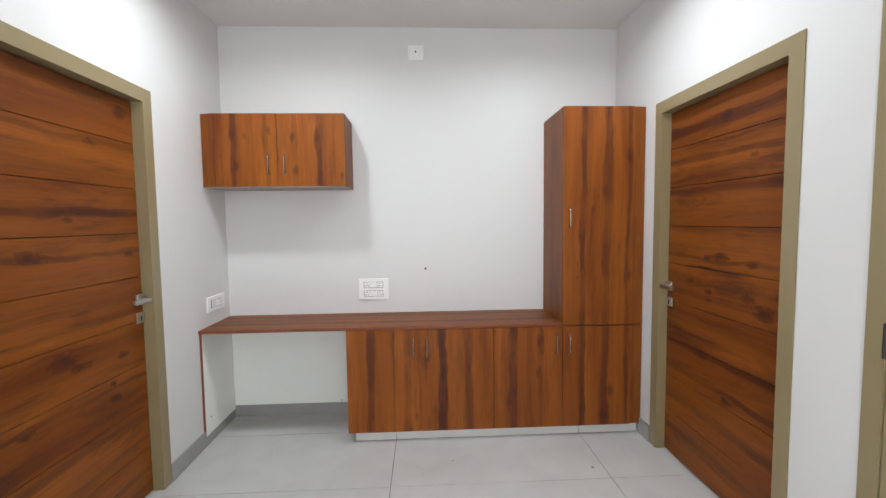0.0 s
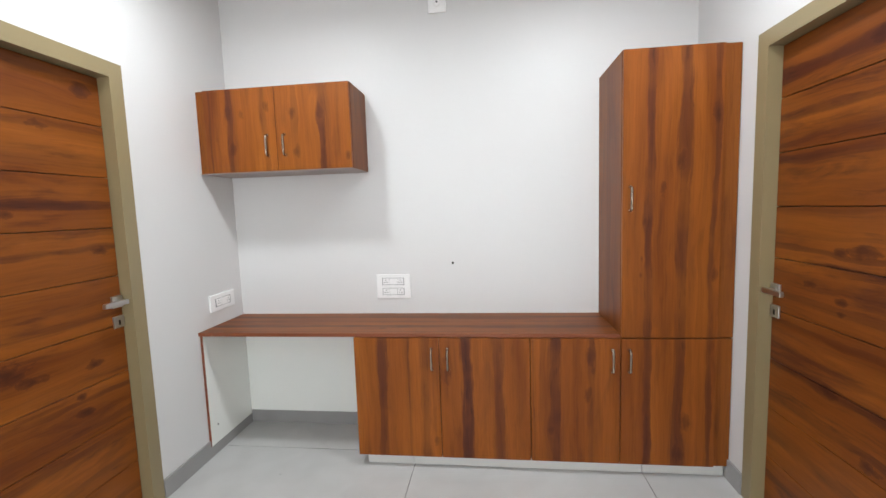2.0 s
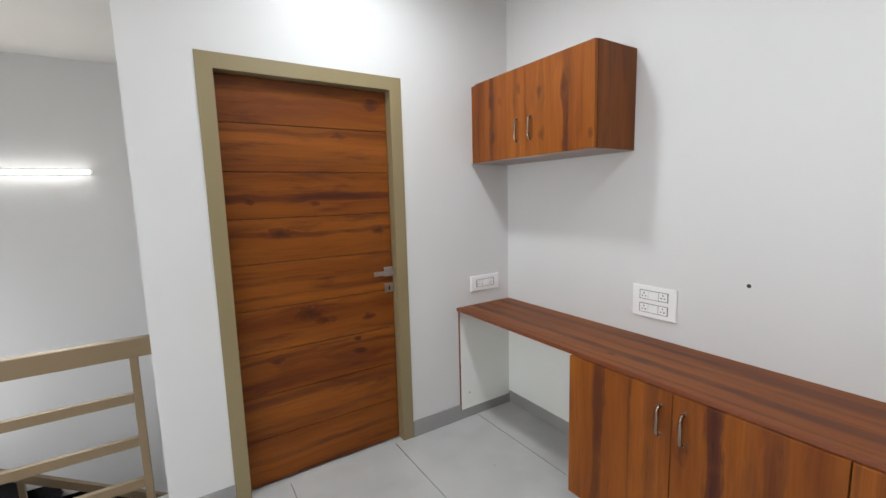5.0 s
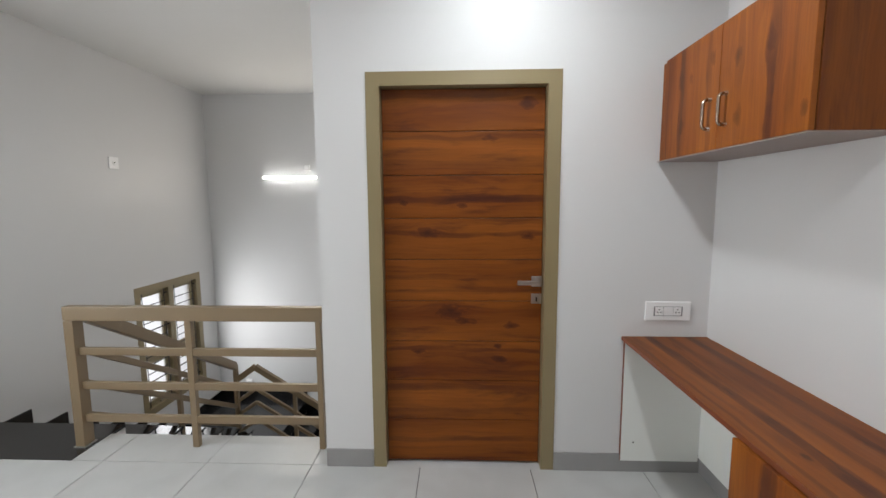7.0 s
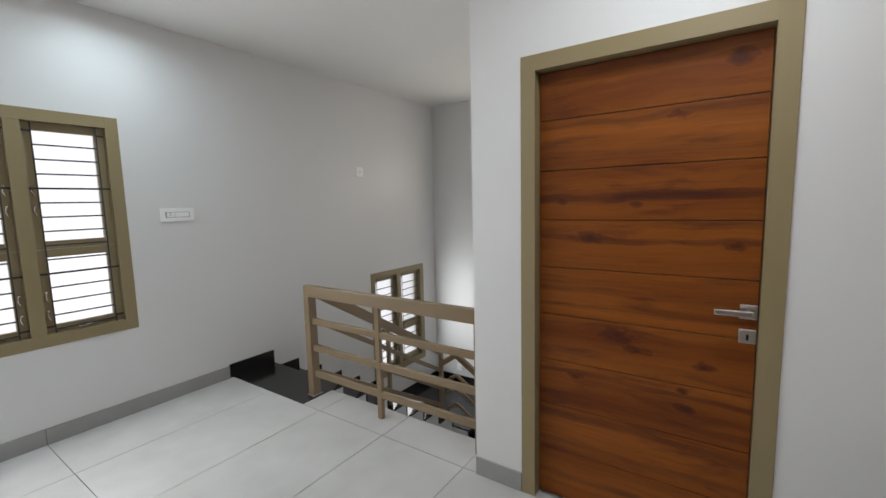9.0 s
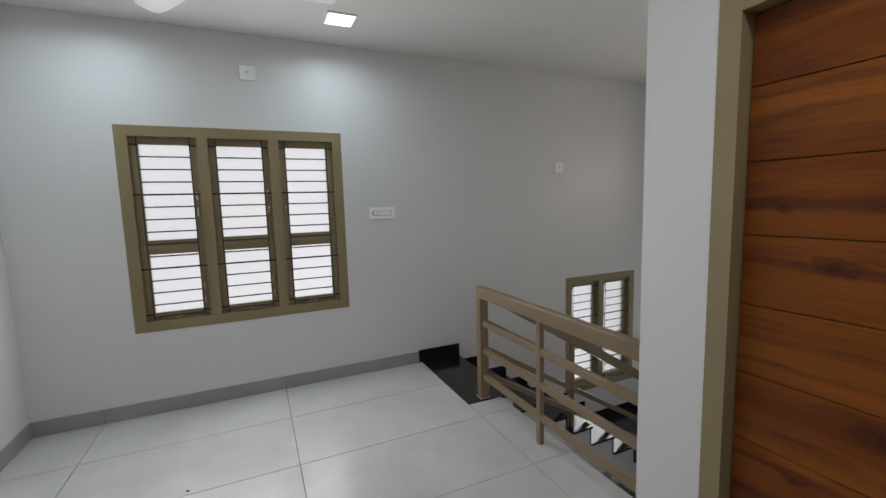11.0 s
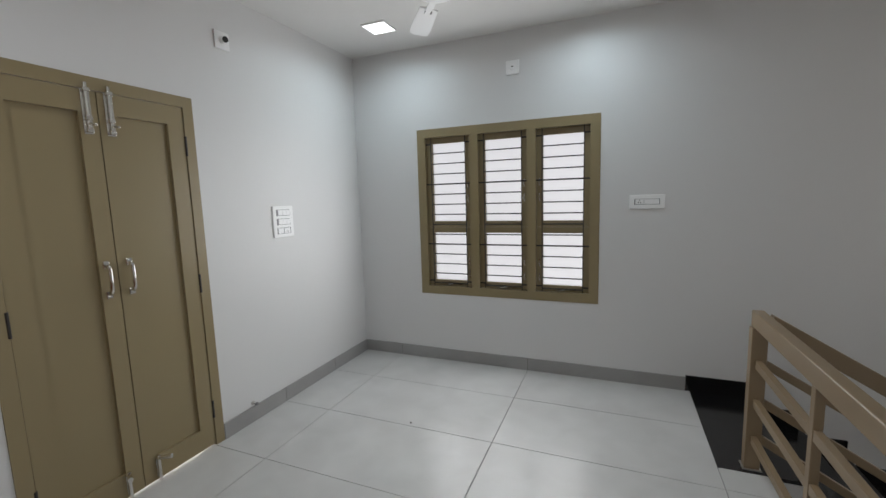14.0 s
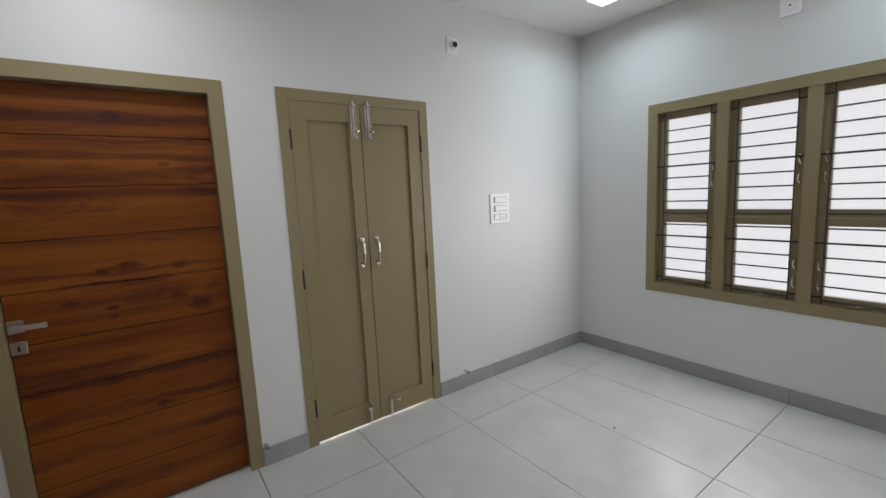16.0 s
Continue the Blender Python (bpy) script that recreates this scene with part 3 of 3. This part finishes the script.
for k in range(0, 7):
    x = STEP_X - GO * k
    part("riser", one(x - 0.001, x + 0.012, FRONT + 0.001, FLIGHT_Y, -(k + 1) * RISE, -k * RISE - 0.02), GRANITE, stairs)
END_X = STEP_X - GO * 6 + 0.0
bm = bmesh.new()
for k in range(1, 7):
    x = STEP_X - GO * (k - 1)
    box(bm, x - GO + 0.013, x + 0.013, FRONT + 0.002, FLIGHT_Y - 0.003, -k * RISE - 0.32, -k * RISE - 0.02)
part("waist_slab", bm, WALL, stairs, "pale painted underside")
part("quarter_landing", one(FAR + 0.001, END_X, FRONT + 0.001, 0.72, LAND_Z - 0.02, LAND_Z), GRANITE, stairs)
part("quarter_landing_base", one(FAR + 0.001, END_X, FRONT + 0.001, 0.70, LAND_Z - 0.16, LAND_Z - 0.02), WALL, stairs)
for k in range(1, 6):
    y = 0.72 + 0.25 * (k - 1)
    z = LAND_Z - k * RISE
    part("tread", one(FAR + 0.001, END_X, y, y + 0.262, z - 0.02, z, bevel=0.002), GRANITE, stairs)
    part("riser", one(FAR + 0.001, END_X, y - 0.012, y, z, z + RISE - 0.02), GRANITE, stairs)
# stepped skirting of black granite along the walls
part("stair_skirting", one(STEP_X, LEFT + 0.03, FRONT, FRONT + 0.012, 0.0, 0.118), GRANITE, stairs)
for k in range(1, 7):
    x = STEP_X - GO * (k - 1)
    part("stair_skirting", one(x - GO, x, FRONT, FRONT + 0.012, -k * RISE, -k * RISE + 0.112), GRANITE, stairs)
part("stair_skirting", one(FAR + 0.012, END_X, FRONT, FRONT + 0.012, LAND_Z, LAND_Z + 0.1), GRANITE, stairs)
part("stair_skirting", one(FAR, FAR + 0.012, FRONT, 0.72, LAND_Z, LAND_Z + 0.1), GRANITE, stairs)
for k in range(1, 6):
    y = 0.72 + 0.25 * (k - 1)
    part("stair_skirting", one(FAR, FAR + 0.012, y, y + 0.25, LAND_Z - k * RISE, LAND_Z - k * RISE + 0.1), GRANITE, stairs)

# ---- railings ----
RX = -0.572
rail = thing("guard_railing", (0, 0, 0), "tan painted steel guard railing beside the stairwell", "railing")
part("newel_post", one(RX - 0.035, RX + 0.035, 0.418, 0.476, 0.0, 0.776, bevel=0.003), RAILING, rail)
part("base_flange", one(RX - 0.043, RX + 0.043, 0.41, 0.484, 0.0, 0.008, bevel=0.002), STEEL, rail)
part("post", one(RX - 0.016, RX + 0.016, 1.124, 1.162, 0.0, 0.776, bevel=0.003), RAILING, rail)
part("post", one(RX - 0.016, RX + 0.016, 1.89, 1.922, 0.0, 0.776, bevel=0.003), RAILING, rail)
part("handrail", one(RX - 0.026, RX + 0.026, 0.408, PIER - 0.002, 0.775, 0.859, bevel=0.005), RAILING, rail)
for z in (0.586, 0.376, 0.172):
    for a, b in ((0.476, 1.124), (1.162, 1.89)):
        part("rail_bar", one(RX - 0.014, RX + 0.014, a, b, z - 0.022, z + 0.022, bevel=0.003), RAILING, rail)

flight = thing("stair_railing", (0, 0, 0), "tan painted steel railing sloping down the stairs", "railing")
SLOPE = RISE / GO
AX, AY = -2.37, 0.385


def down(x, z):
    return z + SLOPE * (x - RX + 0.03)


for z, high, wide in ((0.815, 0.08, 0.05), (0.586, 0.042, 0.026), (0.376, 0.042, 0.026), (0.172, 0.042, 0.026)):
    part("handrail" if z > 0.8 else "rail_bar", beam(bmesh.new(), (RX - 0.036, 0.447, down(RX - 0.036, z)), (AX + 0.021, AY, down(AX + 0.021, z)), wide, high), RAILING, flight)
part("post", one(AX - 0.02, AX + 0.02, AY - 0.02, AY + 0.02, LAND_Z, down(AX, 0.835), bevel=0.003), RAILING, flight)
part("post", one(-1.48, -1.445, 0.40, 0.432, -3 * RISE - RISE, down(-1.46, 0.78), bevel=0.003), RAILING, flight)

lower = thing("lower_railing", (0, 0, 0), "tan painted steel railing on the lower stair flight", "railing")
CX, PEAK = AX - 0.005, 0.59
for z, high, wide in ((-0.245, 0.06, 0.045), (-0.48, 0.036, 0.024), (-0.63, 0.036, 0.024), (-0.82, 0.036, 0.024)):
    n = "handrail" if z > -0.3 else "rail_bar"
    part(n, beam(bmesh.new(), (CX, AY + 0.021, z - 0.72 * (PEAK - AY - 0.021)), (CX, PEAK, z), wide, high), RAILING, lower)
    part(n, beam(bmesh.new(), (CX, PEAK + 0.002, z - 0.001), (CX, 1.9, z - 0.64 * (1.9 - PEAK)), wide, high), RAILING, lower)
for y, top in ((1.0, -0.53), (1.86, -1.08)):
    k = int((y - 0.72) / 0.25) + 1
    part("post", one(CX - 0.018, CX + 0.018, y - 0.018, y + 0.018, LAND_Z - k * RISE, top, bevel=0.003), RAILING, lower)

# ---- ceiling lights ----
def panel_light(x, y, watts, color):
    p = thing("panel_light", (x, y, CEIL), "square white recessed ceiling panel light, switched on", "ceiling light", "ceiling panel lights")
    bm = bmesh.new()
    r, w = 0.098, 0.008
    for q in ((-r, r, -r, -r + w), (-r, r, r - w, r), (-r, -r + w, -r + w, r - w), (r - w, r, -r + w, r - w)):
        box(bm, *q, -0.012, 0.0)
    part("frame", bm, PLASTIC, p)
    part("diffuser", one(-r + w, r - w, -r + w, r - w, -0.009, -0.001), GLOW, p)
    l = bpy.data.lights.new("panel_light_lamp", "AREA")
    l.size, l.energy, l.color, l.spread = 0.15, watts, color, radians(162)
    o = new("panel_light_lamp", l)
    o.parent = p
    o.location = (0, 0, -0.014)
    return p


for x, y, at in ((0.296, 0.065, "hall"), (1.8, 0.08, "hall"), (0.18, 2.95, "desk"), (1.75, 2.95, "desk")):
    panel_light(x, y, *PANEL_WATTS[at])

# ---- tube light and fan ----
tube = thing("tube_light", (FAR, 0.9, 1.76), "slim white tube light on the stairwell wall, switched on", "wall light")
part("batten", one(0.0, 0.028, -0.62, 0.62, -0.018, 0.02, bevel=0.003), PLASTIC, tube)
part("tube", rod(bmesh.new(), (0.046, -0.6, 0), (0.046, 0.6, 0), 0.018, 12), TUBE, tube, smooth=True)
for y in (-0.61, 0.61):
    part("end_cap", one(0.028, 0.058, y - 0.012, y + 0.012, -0.018, 0.018, bevel=0.003), PLASTIC, tube)
part("cable_box", one(0.0, 0.03, -0.09, -0.03, 0.1, 0.15, bevel=0.004), PLASTIC, tube)
tl = bpy.data.lights.new("tube_lamp", "AREA")
tl.shape, tl.size, tl.size_y, tl.energy, tl.color = "RECTANGLE", 0.03, 1.15, TUBE_WATTS, (1.0, 0.9, 0.76)
to = new("tube_lamp", tl)
to.parent = tube
to.matrix_basis = pose(0.07, 0, 0, 0, -90, 0)

FAN = (1.05, 0.75)
fan = thing("ceiling_fan", (*FAN, CEIL), "white three-blade ceiling fan at rest", "ceiling fan")
part("canopy", rod(bmesh.new(), (0, 0, -0.07), (0, 0, 0), 0.035, 24, 0.055), PLASTIC, fan, smooth=True)
part("downrod", rod(bmesh.new(), (0, 0, -0.12), (0, 0, -0.06), 0.011, 14), PLASTIC, fan, smooth=True)
bm = rod(bmesh.new(), (0, 0, -0.16), (0, 0, -0.12), 0.11, 32, 0.06)
rod(bm, (0, 0, -0.195), (0, 0, -0.16), 0.1, 32, 0.112)
rod(bm, (0, 0, -0.215), (0, 0, -0.195), 0.055, 32, 0.098)
part("motor", bm, PLASTIC, fan, smooth=True)
for k in range(3):
    t = radians(FAN_TURN + 120 * k)
    m = Matrix.Rotation(t, 4, "Z") @ Matrix.Translation((0, 0, -0.182)) @ Matrix.Rotation(radians(9), 4, "X")
    arm = one(0.09, 0.24, -0.022, 0.022, -0.003, 0.003, bevel=0.002)
    bm = bmesh.new()
    vs = []
    for z in (-0.003, 0.003):
        vs.append([bm.verts.new((x, y, z)) for x, y in ((0.2, -0.055), (0.5, -0.066), (0.585, -0.06), (0.6, -0.03), (0.6, 0.035), (0.585, 0.06), (0.5, 0.066), (0.2, 0.055))])
    bm.faces.new(vs[0][::-1]), bm.faces.new(vs[1])
    for j in range(8):
        bm.faces.new((vs[0][j], vs[0][(j + 1) % 8], vs[1][(j + 1) % 8], vs[1][j]))
    bmesh.ops.transform(bm, matrix=m, verts=bm.verts)
    blade = part("blade", bm, PLASTIC, fan)
    bmesh.ops.transform(arm, matrix=Matrix.Rotation(t, 4, "Z") @ Matrix.Translation((0, 0, -0.188)), verts=arm.verts)
    part("blade_arm", arm, PLASTIC, blade)
    for x, y in ((0.215, -0.018), (0.215, 0.018), (0.235, -0.018), (0.235, 0.018)):
        bm = rod(bmesh.new(), (x, y, -0.006), (x, y, -0.012), 0.004, 8)
        bmesh.ops.transform(bm, matrix=m, verts=bm.verts)
        part("screw", bm, DARK, blade)


foot = thing("step_light", (FAR, -0.05, -0.9), "small square white step light on the stairwell wall", "wall light")
part("cover", one(0, 0.014, -0.045, 0.045, -0.045, 0.045, bevel=0.004), PLASTIC, foot)
part("hood", one(0.012, 0.03, -0.03, 0.03, 0.006, 0.03, bevel=0.003), PLASTIC, foot)

# ---- electric plates ----
# Local x runs along the wall, y out of it, z up.
def plate(at, turn, W, H, label, rows, name="switch_plate", category="switch plate"):
    """rows: (z from the middle, width, height, pieces); a piece is (x, width, kind)."""
    p = thing(name, at, label, category, "", "", turn)
    part("cover", one(-W / 2, W / 2, 0, 0.011, -H / 2, H / 2, bevel=0.003), PLASTIC, p)
    for z, w, h, pieces in rows:
        r = part("inlay_rim", one(-w / 2, w / 2, 0.008, 0.0125, z - h / 2, z + h / 2, bevel=0.001), GREY_PLASTIC, p)
        for x, pw, kind in pieces:
            m = part("rocker" if kind == "switch" else "socket", one(x - pw / 2, x + pw / 2, 0.009, 0.0155 if kind == "switch" else 0.0138, z - h / 2 + 0.003, z + h / 2 - 0.003, bevel=0.001), PLASTIC, r)
            if kind == "socket":
                for dx, dz in ((0, 0.009), (-0.008, -0.006), (0.008, -0.006)):
                    part("pin_hole", rod(bmesh.new(), (x + dx, 0.0128, z + dz), (x + dx, 0.0142, z + dz), 0.0034, 8), DARK, p)
    return p


BIG = [(-0.046, 0.04, "socket"), (0, 0.048, "switch"), (0.046, 0.04, "socket")]
plate((0.62, BACK, 0.924), 180, 0.215, 0.152, "white double-row socket plate above the desk", [(0.032, 0.14, 0.045, BIG), (-0.032, 0.14, 0.045, BIG)], "socket_plate", "socket plate")
plate((LEFT, 3.786, 0.886), -90, 0.228, 0.098, "white socket and switch plate beside the desk", [(0, 0.145, 0.05, BIG)], "socket_plate", "socket plate")
plate((-0.087, FRONT, 1.413), 0, 0.235, 0.1, "white switch plate beside the window", [(0, 0.17, 0.042, [(0.05, 0.055, "socket"), (-0.03, 0.1, "switch")])])
SMALL = [(-0.045, 0.036, "switch"), (-0.008, 0.036, "switch"), (0.032, 0.042, "switch")]
plate((RIGHT, 0.583, 1.345), 90, 0.2, 0.228, "white three-row switch plate under clear film", [(0.066, 0.135, 0.045, SMALL), (0.0, 0.135, 0.045, SMALL), (-0.066, 0.135, 0.045, [(-0.03, 0.06, "socket"), (0.035, 0.055, "switch")])])


def outlet(at, turn, label, bulb=False):
    """A square wall plate with a cable hole or a lamp holder."""
    p = thing("lamp_point" if bulb else "wall_outlet", at, label, "wall outlet", "", "", turn)
    part("cover", one(-0.053, 0.053, 0, 0.012, -0.053, 0.053, bevel=0.004), PLASTIC, p)
    if bulb:
        h = part("lamp_holder", rod(bmesh.new(), (0, 0.01, 0), (0.01, 0.05, -0.004), 0.026, 18, 0.021), PLASTIC, p, smooth=True)
        part("socket_mouth", rod(bmesh.new(), (0.0098, 0.049, -0.004), (0.0105, 0.053, -0.0043), 0.018, 16), DARK, h)
    else:
        h = part("rosette", rod(bmesh.new(), (0, 0.011, 0), (0, 0.016, 0), 0.024, 20, 0.018), PLASTIC, p, smooth=True)
        part("cable_hole", rod(bmesh.new(), (0, 0.0155, 0.004), (0, 0.017, 0.004), 0.006, 10), DARK, h)
    return p


outlet((0.953, BACK, 2.598), 180, "square white wall outlet near the ceiling")
outlet((0.903, FRONT, 2.493), 0, "square white wall outlet above the window")
outlet((-2.024, FRONT, 1.82), 0, "square white wall outlet in the stairwell")
outlet((RIGHT, 0.985, 2.488), 90, "square white wall plate with empty lamp holder", True)
solid("wall_hole", rod(bmesh.new(), (1.0, BACK - 0.0015, 1.066), (1.0, BACK + 0.01, 1.066), 0.008, 14), DARK, "small dark drilled hole in the wall", "hole", "")


def door_stop(at, turn):
    d = thing("door_stop", at, "small steel door stop on the skirting", "door stop", "door stops", "", turn)
    part("rose", rod(bmesh.new(), (0, 0, 0), (0, 0.008, 0), 0.014, 14), STEEL, d, smooth=True)
    part("stem", rod(bmesh.new(), (0, 0.006, 0), (0, 0.035, 0), 0.007, 12), STEEL, d, smooth=True)
    part("bumper", rod(bmesh.new(), (0, 0.033, 0), (0, 0.045, 0), 0.012, 14, 0.01), GREY_PLASTIC, d, smooth=True)


door_stop((RIGHT, 0.99, 0.128), 90)
door_stop((RIGHT, 2.44, 0.118), 90)

# ---- floor crumbs ----
for x, y, r in ((1.93, 3.2, 0.01), (1.14, 3.32, 0.006), (0.93, 3.27, 0.005), (1.36, 0.66, 0.012), (0.62, 1.18, 0.006), (0.08, 3.45, 0.004)):
    bm = bmesh.new()
    bmesh.ops.create_icosphere(bm, subdivisions=1, radius=r, matrix=Matrix.Diagonal((1, 0.55, 0.3, 1)))
    c = new("debris_chip", mesh_of("debris_chip", bm, GROUT))
    c.matrix_basis = pose(x, y, r * 0.28, 0, 0, 37 * x * 10)
    tagged(c, "small brown chip of debris on the floor", "debris", "floor debris")

# ---- skirting and floor tiles ----
TX = [LEFT, 0.793, 1.996, RIGHT]
TY = [FRONT, 0.092, 0.693, 1.294, 1.896, 2.498, 3.1, 3.702, BACK]
J = 0.002
floor_ob = bpy.data.objects["floor"]
for i, (a, b) in enumerate(zip(TX, TX[1:])):
    for c, d in zip(TY, TY[1:]):
        part("tile", one(a + J, b - J, c + J, d - J, -0.006, 0.0, bevel=0.0008), TILE, floor_ob)
SY = [0.506, 0.693, 1.294, 1.896, PIER]
for c, d in zip(SY, SY[1:]):
    part("tile", one(-0.69, LEFT - J, c + J, d - J, -0.012, 0.0, bevel=0.0008), TILE, floor_ob)
JOINT = 0.0016
base = thing("baseboard", (0, 0, 0), "grey tile skirting along the walls", "baseboard", "", "structure")
for a, b in ((LEFT + 0.03, 0.793), (0.793, 1.996), (1.996, RIGHT - 0.012)):
    part("skirting_tile", one(a + JOINT, b - JOINT, FRONT, FRONT + 0.012, 0, 0.105, bevel=0.001), SKIRT, base)
for a, b in ((FRONT, 0.092), (0.092, 0.693), (0.693, G_DOOR[0]), (G_DOOR[1], R_DOOR[0]), (R_DOOR[1], FY + 0.03)):
    part("skirting_tile", one(RIGHT - 0.012, RIGHT, a + JOINT, b - JOINT, 0, 0.105, bevel=0.001), SKIRT, base)
for a, b in ((PIER, L_DOOR[0]), (L_DOOR[1], BACK)):
    part("skirting_tile", one(LEFT, LEFT + 0.01, a + JOINT, b - JOINT, 0, 0.1, bevel=0.001), SKIRT, base)
part("skirting_tile", one(LEFT + 0.011, 0.53, BACK - 0.004, BACK + 0.006, 0, 0.088, bevel=0.001), SKIRT, base)
part("joint_filler", one(LEFT + 0.03, RIGHT - 0.001, FRONT + 0.001, FRONT + 0.009, 0, 0.102), GROUT, base)
for a, b in ((FRONT + 0.013, G_DOOR[0] - 0.002), (G_DOOR[1] + 0.002, R_DOOR[0] - 0.002)):
    part("joint_filler", one(RIGHT - 0.009, RIGHT - 0.001, a, b, 0, 0.102), GROUT, base)
